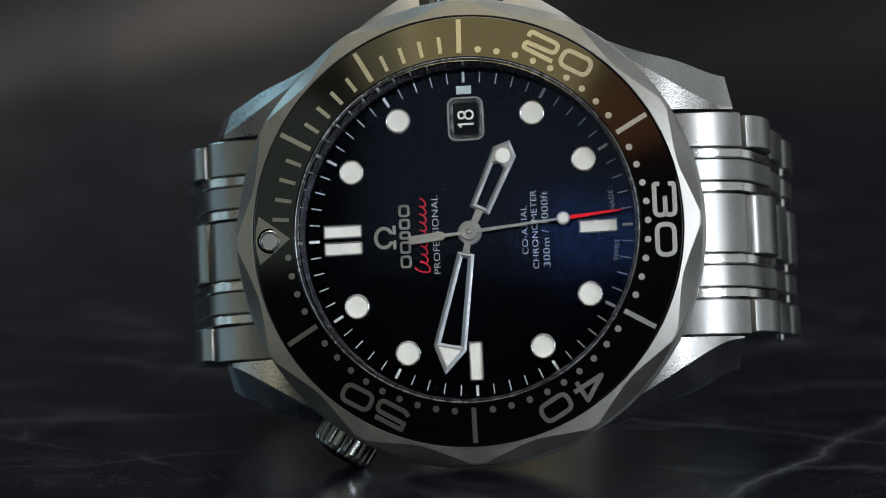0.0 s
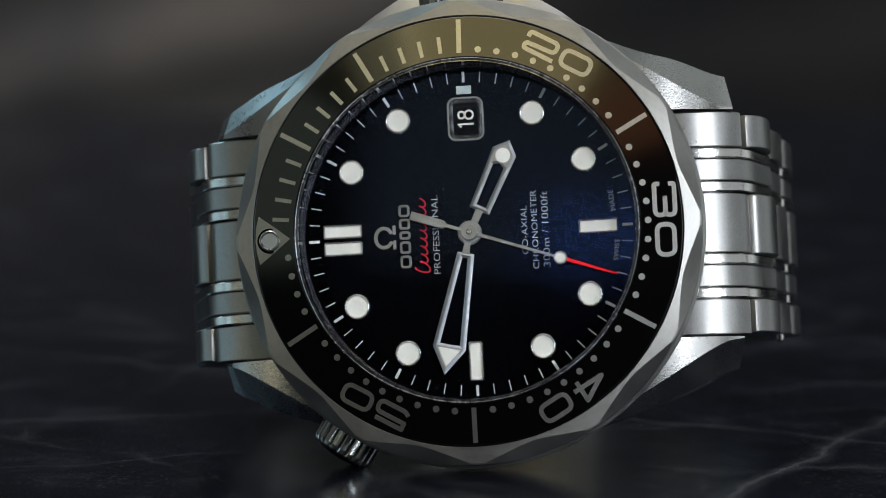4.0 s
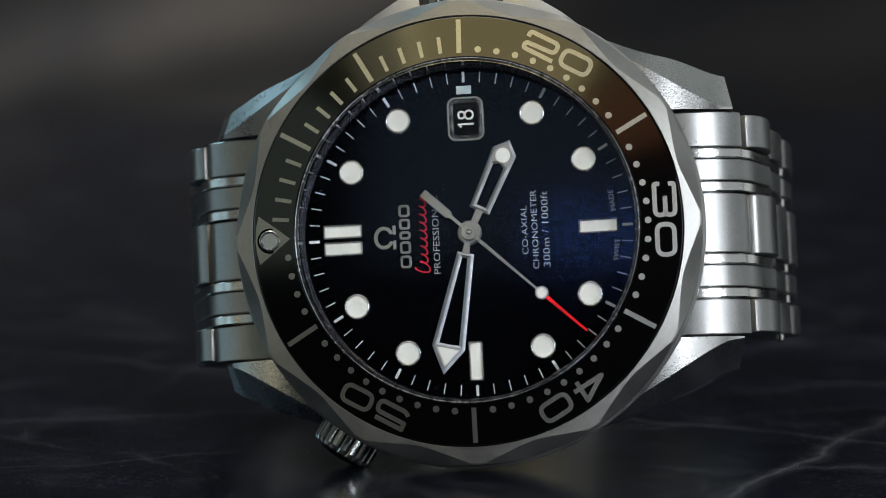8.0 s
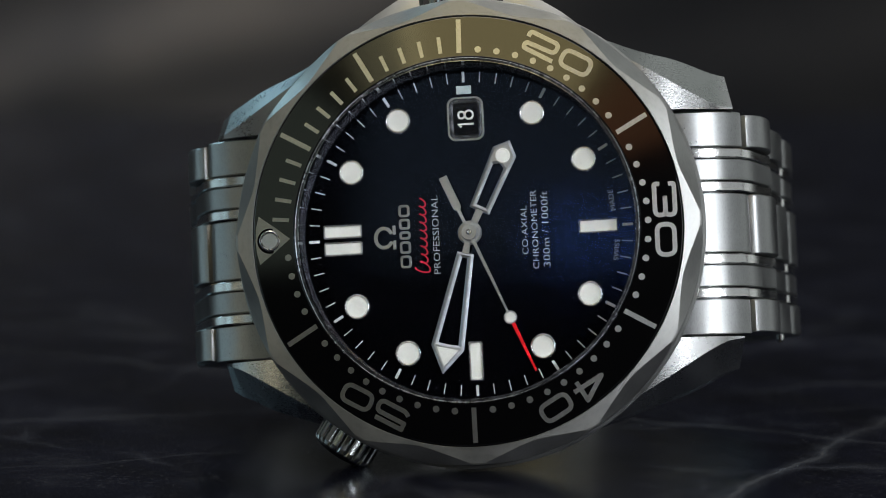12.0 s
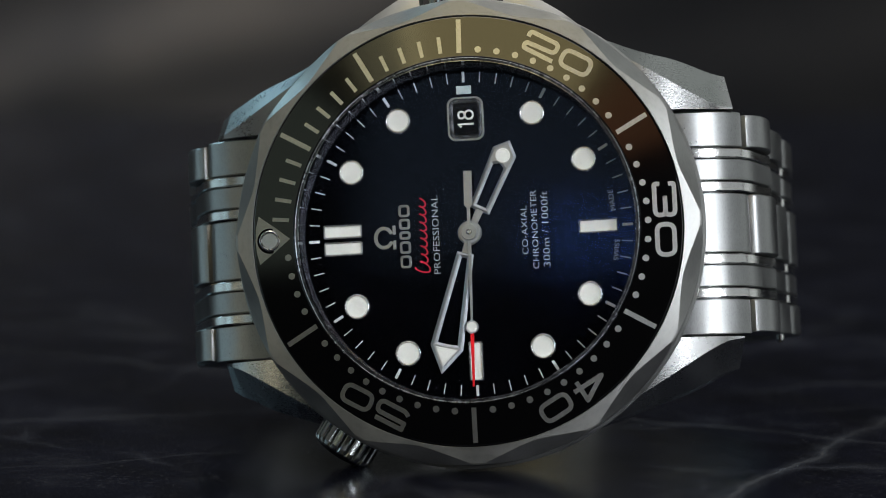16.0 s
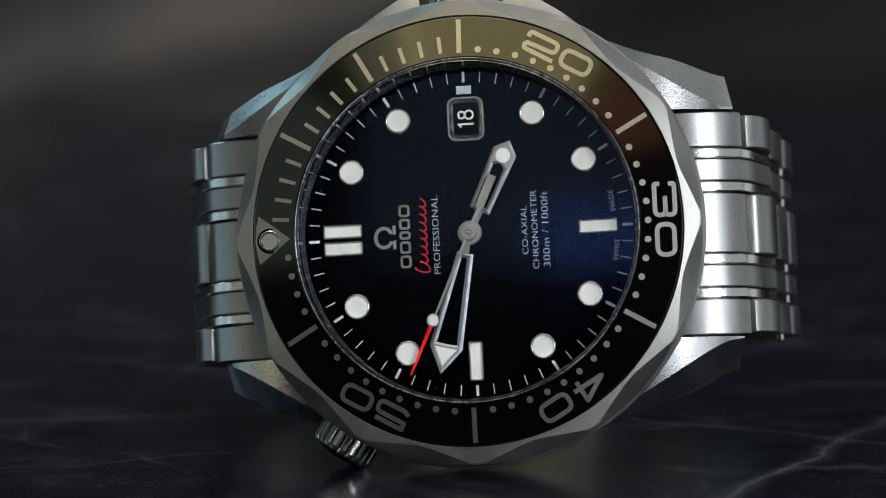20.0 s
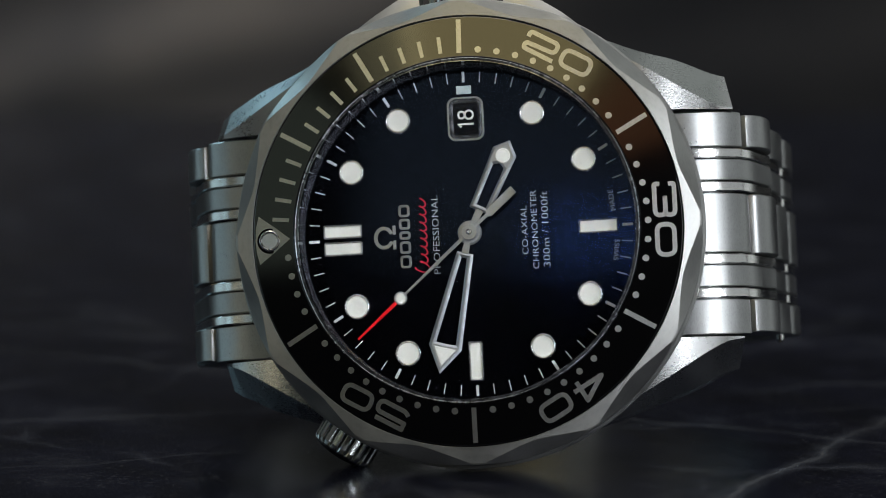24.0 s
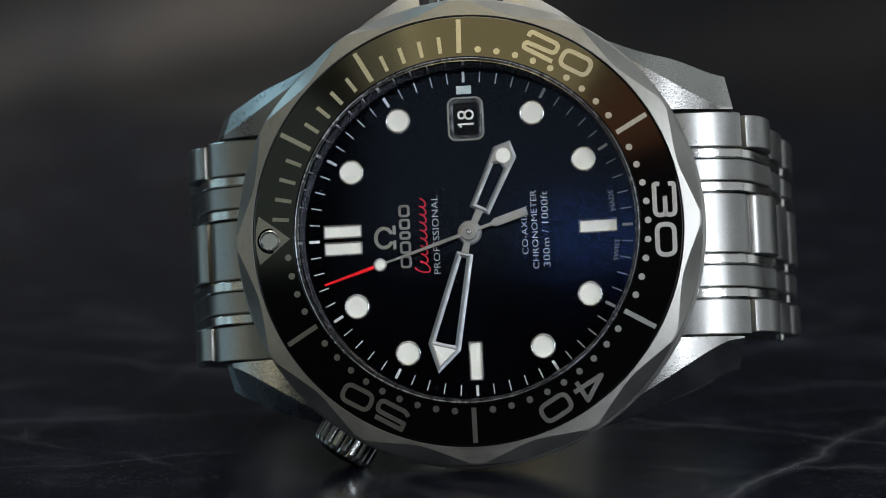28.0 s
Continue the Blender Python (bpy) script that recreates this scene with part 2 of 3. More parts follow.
M_PALE = wall_paint("pale_side_wall", (0.34, 0.34, 0.32), (0.42, 0.41, 0.38), 2.0)


# ---------------------------------------------------------------- mesh helpers (millimetres in, metres out)
def mesh(name, verts, faces, smooth=False, crease=0.5):
    me = bpy.data.meshes.new(name)
    me.from_pydata([(x * MM, y * MM, z * MM) for x, y, z in verts], [], faces)
    me.validate()
    bm = bmesh.new()
    bm.from_mesh(me)
    bmesh.ops.recalc_face_normals(bm, faces=bm.faces)
    for f in bm.faces:
        f.smooth = smooth
    if smooth:
        for e in bm.edges:
            if len(e.link_faces) == 2 and e.calc_face_angle(0) > crease:
                e.smooth = False
    bm.to_mesh(me)
    bm.free()
    return me


def part(name, me, material, parent, label="", m=None):
    """Links a mesh as one part under a thing or a part."""
    ob = new(name, me)
    me.materials.clear()
    me.materials.append(material)
    ob.parent = parent
    if m is not None:
        ob.matrix_basis = m
    if label:
        tagged(ob, label)
    return ob


def lathe(profile, segs=180):
    """A body of revolution about z from (r, z) pairs, closed to a ring if it doesn't start on the axis."""
    verts, faces = [], []
    n = len(profile)
    for i in range(segs):
        a = 2 * math.pi * i / segs
        verts += [(r * math.sin(a), r * math.cos(a), z) for r, z in profile]
    for i in range(segs):
        j = (i + 1) % segs
        for k in range(n - 1):
            faces.append((i * n + k, j * n + k, j * n + k + 1, i * n + k + 1))
    return verts, faces


def prism(outline, z0, z1, chamfer=0.0):
    """A flat body from an outline; the top edge is chamfered towards the outline's middle line."""
    n = len(outline)
    rows = [[(x, y, z0) for x, y in outline], [(x, y, z1 - chamfer) for x, y in outline]]
    if chamfer:
        rows.append([(x, y, z1) for x, y in inset(outline, chamfer)])
    verts = [v for row in rows for v in row]
    faces = [tuple(range(n))[::-1], tuple(range((len(rows) - 1) * n, len(rows) * n))]
    for k in range(len(rows) - 1):
        for i in range(n):
            j = (i + 1) % n
            faces.append((k * n + i, k * n + j, (k + 1) * n + j, (k + 1) * n + i))
    return verts, faces


def inset(outline, d):
    """The outline moved inwards by d."""
    n = len(outline)
    area = sum(outline[i][0] * outline[(i + 1) % n][1] - outline[(i + 1) % n][0] * outline[i][1] for i in range(n))
    sign = 1 if area > 0 else -1
    out = []
    for i in range(n):
        (ax, ay), (bx, by), (cx, cy) = outline[i - 1], outline[i], outline[(i + 1) % n]
        u, w = Vector((bx - ax, by - ay)).normalized(), Vector((cx - bx, cy - by)).normalized()
        nu, nw = Vector((-u.y, u.x)) * sign, Vector((-w.y, w.x)) * sign
        k = (nu + nw)
        k = k / max(0.3, k.length_squared / 2)
        out.append((bx + k.x * d, by + k.y * d))
    return out


def hollow(outer, inner, z0, z1, chamfer=0.0, drop=None):
    """A frame between two outlines of equally many points."""
    n = len(outer)
    low = z1 - (chamfer if drop is None else drop)
    rows = [[(x, y, z0) for x, y in outer], [(x, y, low) for x, y in outer], [(x, y, z1) for x, y in inset(outer, chamfer)],
            [(x, y, z1) for x, y in inset(inner, -chamfer)], [(x, y, low) for x, y in inner], [(x, y, z0) for x, y in inner]]
    verts = [v for row in rows for v in row]
    faces = []
    for k in range(len(rows)):
        for i in range(n):
            j, kk = (i + 1) % n, (k + 1) % len(rows)
            faces.append((k * n + i, k * n + j, kk * n + j, kk * n + i))
    return verts, faces


def circle(r, cx=0.0, cy=0.0, n=40):
    return [(cx + r * math.cos(2 * math.pi * i / n), cy + r * math.sin(2 * math.pi * i / n)) for i in range(n)]


def round_rect(w, h, r, cx=0.0, cy=0.0, n=6):
    out = []
    for qx, qy, a0 in ((1, 1, 0), (-1, 1, 90), (-1, -1, 180), (1, -1, 270)):
        for i in range(n + 1):
            a = radians(a0 + 90 * i / n)
            out.append((cx + qx * (w / 2 - r) + r * math.cos(a), cy + qy * (h / 2 - r) + r * math.sin(a)))
    return out


def rounded(points, r, closed=False, n=6):
    """A broken line with its corners rounded, all alike or each by its own radius."""
    out = []
    count = len(points)
    for i, p in enumerate(points):
        p = Vector(p)
        if not closed and i in (0, count - 1):
            out.append(p)
            continue
        a, c = Vector(points[i - 1]), Vector(points[(i + 1) % count])
        k = min(r[i] if isinstance(r, tuple) else r, (a - p).length * 0.49, (c - p).length * 0.49)
        p0, p1 = p + (a - p).normalized() * k, p + (c - p).normalized() * k
        for s in range(n + 1):
            t = s / n
            out.append(p0 * (1 - t) ** 2 + p * 2 * t * (1 - t) + p1 * t ** 2)
    return out


def ribbon(points, width, closed=False):
    """The two edges of a stroke of even width along a line, as quads in the plane."""
    n = len(points)
    left, right = [], []
    for i, p in enumerate(points):
        a = points[i - 1] if (i or closed) else p
        c = points[(i + 1) % n] if (i < n - 1 or closed) else p
        u, w = (p - a), (c - p)
        u = u.normalized() if u.length > 1e-9 else w.normalized()
        w = w.normalized() if w.length > 1e-9 else u
        nu, nw = Vector((-u.y, u.x)), Vector((-w.y, w.x))
        k = nu + nw
        k = k / max(0.5, k.length_squared / 2)
        left.append(p + k * width / 2)
        right.append(p - k * width / 2)
    return left, right


def slab(left, right, place, closed=False, depth=0.05):
    """A thin raised body over a stroke; place(u, v, h) gives its points."""
    n = len(left)
    verts = [place(p.x, p.y, h) for row, h in ((left, -depth), (left, 0.0), (right, 0.0), (right, -depth)) for p in row]
    faces = []
    for i in range(n if closed else n - 1):
        j = (i + 1) % n
        for k in range(4):
            kk = (k + 1) % 4
            faces.append((k * n + i, k * n + j, kk * n + j, kk * n + i))
    if not closed:
        faces += [(0, n, 2 * n, 3 * n), (n - 1, 2 * n - 1, 3 * n - 1, 4 * n - 1)]
    return verts, faces


def joined(*bodies):
    verts, faces = [], []
    for v, f in bodies:
        k = len(verts)
        verts += v
        faces += [tuple(i + k for i in face) for face in f]
    return verts, faces


def turned(body, degrees=0.0, dx=0.0, dy=0.0, dz=0.0):
    """The body turned clockwise about z and moved."""
    c, s = math.cos(radians(degrees)), math.sin(radians(degrees))
    return [(x * c + y * s + dx, -x * s + y * c + dy, z + dz) for x, y, z in body[0]], body[1]


def lettering(text, size, width, m, height=0.03, weight=0.0):
    """Words in the built-in font as a mesh, set to a width, centred, in millimetres."""
    cu = bpy.data.curves.new("words", "FONT")
    cu.body, cu.size, cu.align_x, cu.align_y = text, 1.0, "CENTER", "CENTER"
    cu.extrude, cu.offset, cu.resolution_u = 0.02, weight, 3
    tmp = new("words", cu)
    me = bpy.data.meshes.new_from_object(tmp.evaluated_get(bpy.context.evaluated_depsgraph_get()))
    bpy.data.objects.remove(tmp)
    xs, ys = [v.co.x for v in me.vertices], [v.co.y for v in me.vertices]
    cx, cy = (min(xs) + max(xs)) / 2, (min(ys) + max(ys)) / 2
    kx, ky = width / (max(xs) - min(xs)), size / (max(ys) - min(ys))
    for v in me.vertices:
        p = m @ Vector(((v.co.x - cx) * kx, (v.co.y - cy) * ky, (v.co.z + 0.02) / 0.04 * height))
        v.co = p * MM
    return me


# ---------------------------------------------------------------- setting
def box(name, x0, x1, y0, y1, z0, z1, material, parent=None, bevel=0.0):
    bm = bmesh.new()
    bmesh.ops.create_cube(bm, size=1)
    for v in bm.verts:
        v.co = Vector(((x0 + x1) / 2 + v.co.x * (x1 - x0), (y0 + y1) / 2 + v.co.y * (y1 - y0), (z0 + z1) / 2 + v.co.z * (z1 - z0)))
    if bevel:
        bmesh.ops.bevel(bm, geom=list(bm.edges), offset=bevel, segments=3, affect="EDGES")
    me = bpy.data.meshes.new(name)
    bm.to_mesh(me)
    bm.free()
    me.materials.append(material)
    ob = new(name, me)
    ob.parent = parent
    return ob


TABLE = 0.00090     # the height of the marble
tagged(box("marble_tabletop", -0.7, 0.7, -0.65, 0.30, -0.03, TABLE, M_MARBLE, bevel=0.003),
       "polished black marble tabletop with pale grey veins", "tabletop", kind="structure")
tagged(box("pedestal", -0.35, 0.35, -0.40, 0.10, -0.75, -0.031, M_ROOM, bevel=0.01), "plain dark pedestal under the tabletop", "table base", kind="structure")
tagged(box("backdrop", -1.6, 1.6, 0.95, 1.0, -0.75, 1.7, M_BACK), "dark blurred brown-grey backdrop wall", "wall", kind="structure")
tagged(box("wall_rear", -1.6, 1.6, -2.05, -2.0, -0.75, 1.7, M_ROOM), "dim plain wall", "wall", kind="structure")
tagged(box("wall_west", -1.65, -1.6, -2.05, 1.0, -0.75, 1.7, M_PALE), "pale plain side wall", "wall", kind="structure")
tagged(box("wall_east", 1.6, 1.65, -2.05, 1.0, -0.75, 1.7, M_ROOM), "dim plain wall", "wall", kind="structure")
tagged(box("ceiling", -1.65, 1.65, -2.05, 1.0, 1.7, 1.75, M_ROOM), "dim plain ceiling", "ceiling", kind="structure")
tagged(box("floor", -1.65, 1.65, -2.05, 1.0, -0.8, -0.75, M_ROOM), "dim plain floor", "floor", kind="structure")

# fine pale dust on the marble
dust = bmesh.new()
rnd = random.Random(7)
for k in range(170):
    x, y = rnd.uniform(-0.06, 0.06), rnd.uniform(-0.03, 0.06)
    size = rnd.choice((0.02, 0.025, 0.03, 0.045)) * MM
    bmesh.ops.create_icosphere(dust, subdivisions=1, radius=size, matrix=Matrix.Translation((x, y, TABLE + size * 0.55)) @ Matrix.Diagonal((1.4, 1.0, 0.6, 1)))
me = bpy.data.meshes.new("dust")
dust.to_mesh(me)
dust.free()
me.materials.append(M_PRINT)
tagged(new("dust", me), "fine pale dust specks scattered on the marble", "dust", kind="stuff")

# ---------------------------------------------------------------- the watch
# In the watch's own space x points to three o'clock, y to twelve, z out of the dial, whose face is z = 0.
watch = tagged(new("wristwatch"), "steel diving watch with black dial standing on its side", "watch")
watch.matrix_world = pose(0.002444, 0.0, 0.021769, -17.268, -75.958, 100.910)


def cone(r):
    """The height of the bezel's sloping inlay at a radius."""
    return 3.45 - 0.45 * (r - 15.3) / 3.7


def on_bezel(degrees, lift):
    """A placing of (clockwise, outward) offsets on the bezel inlay at an angle."""
    s, c = math.sin(radians(degrees)), math.cos(radians(degrees))

    def place(u, v, h):
        x, y = u * c + v * s, -u * s + v * c
        return x, y, cone(math.hypot(x, y)) + lift + h
    return place


def softened(secs, steps):
    """Sections with smoothly placed ones between them."""
    p = [secs[0]] + secs + [secs[-1]]
    out = []
    for k in range(1, len(p) - 2):
        for i in range(steps):
            t = i / steps
            out.append([tuple(0.5 * (2 * b + (c - a) * t + (2 * a - 5 * b + 4 * c - d) * t * t + (3 * b - a - 3 * c + d) * t ** 3)
                              for a, b, c, d in zip(*quad)) for quad in zip(p[k - 1], p[k], p[k + 1], p[k + 2])])
    return out + [secs[-1]]


def build_case():
    body = lathe([(0.0, -9.6), (15.5, -9.5), (17.2, -8.6), (18.9, -6.8), (19.7, -5.0), (19.9, -2.0), (19.7, -0.7), (19.2, -0.4), (15.6, -0.4)], 144)
    part("case_body", mesh("case_body", *body, smooth=True), M_SATIN, watch, "brushed steel case body")
    # twisted lugs: each is lofted through five-sided sections (x, y, z)
    secs = [
        [(13.0, 9.5, -0.9), (17.6, 9.5, -0.9), (17.7, 9.5, -1.5), (17.8, 9.5, -5.0), (16.5, 9.5, -7.6), (13.0, 9.5, -7.6)],
        [(11.0, 12.5, -0.7), (16.0, 12.5, -0.7), (16.85, 12.5, -1.9), (16.9, 12.5, -5.4), (15.6, 12.5, -7.9), (11.0, 12.5, -7.9)],
        [(10.15, 15.3, -0.65), (14.5, 15.3, -0.90), (16.05, 15.5, -2.9), (16.05, 15.5, -6.0), (15.0, 15.5, -8.3), (10.15, 15.5, -8.3)],
        [(10.15, 18.3, -1.22), (12.7, 18.3, -1.45), (14.95, 18.6, -4.2), (14.95, 18.6, -6.9), (13.9, 18.6, -8.8), (10.15, 18.6, -8.8)],
        [(10.15, 21.0, -2.28), (11.1, 21.0, -2.38), (13.65, 21.2, -5.3), (13.65, 21.2, -7.9), (12.9, 21.2, -9.2), (10.15, 21.2, -9.2)],
        [(10.15, 22.3, -3.0), (10.5, 22.3, -3.05), (13.35, 21.9, -5.75), (13.35, 21.9, -8.3), (12.7, 21.9, -9.3), (10.15, 22.3, -9.3)],
    ]
    tip = [(10.15, 23.0, -4.1), (10.3, 23.0, -4.1), (12.75, 22.85, -6.9), (12.75, 22.85, -8.7), (12.3, 22.7, -9.4), (10.15, 22.9, -9.4)]
    broad_tip = [(10.15, 23.6, -3.6), (10.3, 23.6, -3.6), (13.1, 22.9, -6.3), (13.0, 22.8, -8.5), (12.5, 22.7, -9.4), (10.15, 23.0, -9.4)]
    for sx in (1, -1):
        for sy in (1, -1):
            n = 6
            slim, late = {(1, 1): (0.45, 0.45), (1, -1): (0.42, -0.35), (-1, 1): (0.32, 0.32), (-1, -1): (0.25, 0.25)}[sx, sy]
            own = [[(x - (slim + (late - slim) * max(0.0, min(1.0, (y - 14) / 8.0)) if i in (2, 3, 4) and y > 13 else 0.0), y, z) for i, (x, y, z) in enumerate(sec)] for sec in secs + [tip if sy == 1 else broad_tip]]
            fine = softened(own[:-1], 6) + own[-1:]
            verts = [(x * sx, y * sy, z) for sec in fine for x, y, z in sec]
            faces = [(k * n + i, k * n + (i + 1) % n, (k + 1) * n + (i + 1) % n, (k + 1) * n + i) for k in range(len(fine) - 1) for i in range(n)]
            faces += [tuple(range(n)), tuple(range((len(fine) - 1) * n, len(fine) * n))]
            part("lug", mesh("lug", verts, faces, smooth=True, crease=0.22), M_SATIN_LONG, watch, "faceted twisted steel lug")
    # the shoulders that guard the crown
    for sy in (1, -1):
        secs2 = [
            [(15, 11.5, -0.7), (16.9, 11.5, -0.9), (17.3, 11.5, -2.0), (17.2, 11.5, -6.0), (15, 11.5, -7.4)],
            [(16, 9.2, -0.5), (18.4, 9.2, -0.8), (19.3, 9.2, -1.4), (19.2, 9.2, -5.8), (16, 9.2, -7.2)],
            [(17, 6.8, -0.5), (19.6, 6.8, -0.8), (20.9, 6.8, -1.5), (20.8, 6.8, -5.6), (17, 6.8, -7.0)],
            [(17, 4.9, -0.5), (20.3, 4.9, -0.9), (22.0, 4.9, -1.7), (21.9, 4.9, -5.4), (17, 4.9, -7.0)],
            [(17, 3.6, -0.5), (20.3, 3.7, -1.0), (22.1, 3.9, -1.8), (22.0, 3.9, -5.2), (17, 3.6, -7.0)],
        ]
        n = 5
        secs2 = softened(secs2, 6)
        verts = [(x, y * sy, z) for sec in secs2 for x, y, z in sec]
        faces = [(k * n + i, k * n + (i + 1) % n, (k + 1) * n + (i + 1) % n, (k + 1) * n + i) for k in range(len(secs2) - 1) for i in range(n)]
        faces += [tuple(range(n)), tuple(range((len(secs2) - 1) * n, len(secs2) * n))]
        part("crown_guard", mesh("crown_guard", verts, faces, smooth=True), M_GUARD, watch, "polished steel crown guard")


def knurled(radius, length, teeth, rim):
    """A fluted cap along +z: rounded flutes between narrow grooves, bevelled at the end."""
    profile = [(0.55, 0.0), (1.0, rim), (1.0, length - 0.55), (0.93, length - 0.18), (0.80, length)]
    seg = teeth * 8
    slot = 2 * math.pi / seg
    wave = (0.78, 0.965, 1.0, 1.003, 1.004, 1.003, 1.0, 0.965)
    verts, faces = [], []
    for k, (f, z) in enumerate(profile):
        for i in range(seg):
            depth = 1.0 if k in (0, 4) else (wave[i % 8] if k < 3 else 0.5 + 0.5 * wave[i % 8])
            verts.append((radius * f * depth * math.cos(slot * i), radius * f * depth * math.sin(slot * i), z))
    for k in range(len(profile) - 1):
        for i in range(seg):
            j = (i + 1) % seg
            faces.append((k * seg + i, k * seg + j, (k + 1) * seg + j, (k + 1) * seg + i))
    faces.append(tuple(range((len(profile) - 1) * seg, len(profile) * seg)))
    return verts, faces


def radial(degrees, r, z):
    """A frame whose z points outwards from the case at an angle."""
    out = Vector((math.sin(radians(degrees)), math.cos(radians(degrees)), 0))
    side = Vector((out.y, -out.x, 0))
    m = Matrix((side, Vector((0, 0, 1)), out)).transposed().to_4x4()
    return Matrix.Translation(Vector((out.x * r, out.y * r, z)) * MM) @ m


def build_crowns():
    valve = part("helium_valve", mesh("helium_valve", *knurled(2.80, 2.98, 20, 0.30), smooth=True, crease=0.3), M_VALVE, watch, "fluted steel valve crown", radial(304.5, 19.82, -2.5))
    part("valve_stem", mesh("valve_stem", *prism(circle(1.5, n=32), -1.6, 0.2)), M_VOID, valve)
    # The cap's black colour stands for the dark table that its end reflects.
    part("valve_cap", mesh("valve_cap", *lathe([(2.16, 2.85), (2.1, 2.98), (1.8, 3.13), (1.2, 3.26), (0.6, 3.32), (0.0, 3.34)], 60), smooth=True), M_VOID, valve, "domed valve cap coloured black for the dark table it mirrors")
    crown = part("winding_crown", mesh("winding_crown", *knurled(3.1, 3.6, 26, 0.3)), M_POLISH, watch, "fluted steel winding crown", radial(90, 20.6, -3.4))
    part("crown_stem", mesh("crown_stem", *prism(circle(1.8, n=32), -1.4, 0.2)), M_POLISH, crown)


def build_bezel():
    """The steel ring with twelve flat scallops, its black inlay and the marks set in it."""
    seg = 360
    rows = []
    start = 19.40
    land = lambda r: 2.97 - 0.26 * (r - 19.05)
    for i in range(seg):
        a = 2 * math.pi * i / seg
        phi = ((math.degrees(a)) % 30) - 15
        lean = min(1.0, abs(phi) / 13.2)
        edge = start + (20.48 - start) * lean ** 1.6
        outer = 20.62
        fall = land(20.5) - 1.2 * (1 - lean ** 1.6)
        prof = [(19.06, 2.1), (19.06, 2.91), (19.12, 2.97), (edge, land(edge)), (outer, fall - 0.08), (outer, 0.75), (20.86, 0.55), (20.86, -0.05), (20.3, -0.42), (15.6, -0.42)]
        rows.append([(r * math.sin(a), r * math.cos(a), z) for r, z in prof])
    n = len(rows[0])
    verts = [v for row in rows for v in row]
    faces = [(i * n + k, ((i + 1) % seg) * n + k, ((i + 1) % seg) * n + k + 1, i * n + k + 1) for i in range(seg) for k in range(n - 1)]
    me = mesh("bezel", verts, faces, smooth=True, crease=0.2)
    bezel = part("bezel", me, M_BEZEL, watch, "scalloped worn steel bezel ring")
    inlay = lathe([(15.32, 1.8), (15.32, 3.38), (15.38, cone(15.38)), (18.9, cone(18.9)), (18.97, 2.95), (18.97, 1.9)], 240)
    part("bezel_inlay", mesh("bezel_inlay", *inlay, smooth=True), M_CERAMIC, bezel, "glossy black ceramic bezel inlay")
    part("gasket", mesh("gasket", *lathe([(18.93, 2.0), (18.93, 2.75), (19.08, 2.75), (19.08, 2.0)], 180)), M_VOID, bezel)
    lift = 0.02
    for minute in range(1, 60):
        deg = minute * 6 + 0.3
        if minute <= 15 or minute in (25, 35, 45, 55):
            long_mark = minute % 5 == 0
            r0, r1, w = (15.66, 18.72, 0.43) if long_mark else (15.78, 17.28, 0.34)
            line = [Vector((0, r0 + (r1 - r0) * k / 6)) for k in range(7)]
            part("minute_bar", mesh("minute_bar", *slab(*ribbon(line, w), on_bezel(deg, lift))), M_INLAY, bezel)
        else:
            place = on_bezel(deg, lift)
            ring = [place(x, y, h) for h in (-0.05, 0.0) for x, y in circle(0.29, 0, 15.98, 20)]
            faces = [tuple(range(20, 40))] + [(i, (i + 1) % 20, 20 + (i + 1) % 20, 20 + i) for i in range(20)]
            part("minute_dot", mesh("minute_dot", ring, faces), M_INLAY, bezel)
    # numerals as strokes of even width: (clockwise, outward) points, corner radius, closed
    t = 0.40
    strokes = {
        "0": [([(0.53, 16.70), (3.18, 16.70), (3.18, 18.20), (0.53, 18.20)], 0.66, True)],
        "2": [([(-2.97, 17.66), (-2.97, 18.20), (-0.18, 18.20), (-0.18, 17.30), (-2.94, 17.16), (-2.94, 16.60), (-0.04, 16.60)], 0.60, False)],
        "3": [([(-3.02, 17.10), (-3.08, 16.62), (-0.32, 16.62), (-0.28, 17.53), (-1.98, 17.53)], 0.52, False),
              ([(-3.02, 17.86), (-3.08, 18.36), (-0.32, 18.36), (-0.28, 17.53), (-1.98, 17.53)], 0.52, False)],
        "4": [([(-0.20, 17.19), (-3.02, 17.19), (-0.90, 18.38), (-0.84, 18.38), (-0.84, 16.54)], 0.06, False)],
        "5": [([(-0.30, 18.22), (-2.90, 18.22), (-2.90, 17.66), (-0.16, 17.66), (-0.16, 16.66), (-2.60, 16.66), (-2.96, 16.94)], (0, 0.02, 0.02, 0.60, 0.60, 0.3, 0), False)],
    }
    for minute, digits in ((20, "20"), (30, "30"), (40, "40"), (50, "50")):
        place = on_bezel(minute * 6, lift)
        for d in digits:
            bodies = []
            for pts, r, closed in strokes[d]:
                line = rounded(pts, r, closed)
                bodies.append(slab(*ribbon(line, t, closed), place, closed))
            part("numeral", mesh("numeral", *joined(*bodies)), M_INLAY, bezel, "silver-grey numeral " + d)
    # the triangle at twelve with its luminous pip
    place = on_bezel(0.3, lift - 0.003)
    tri = [(-2.15, 18.45), (-1.1, 18.72), (0, 18.8), (1.1, 18.72), (2.15, 18.45), (1.1, 17.05), (0, 15.66), (-1.1, 17.05)]
    verts = [place(x, y, hh) for hh in (-0.05, 0.0) for x, y in tri]
    faces = [tuple(range(8, 16))] + [(i, (i + 1) % 8, 8 + (i + 1) % 8, 8 + i) for i in range(8)]
    part("zero_triangle", mesh("zero_triangle", verts, faces), M_INLAY, bezel, "silver-grey zero triangle")
    z = cone(17.5)
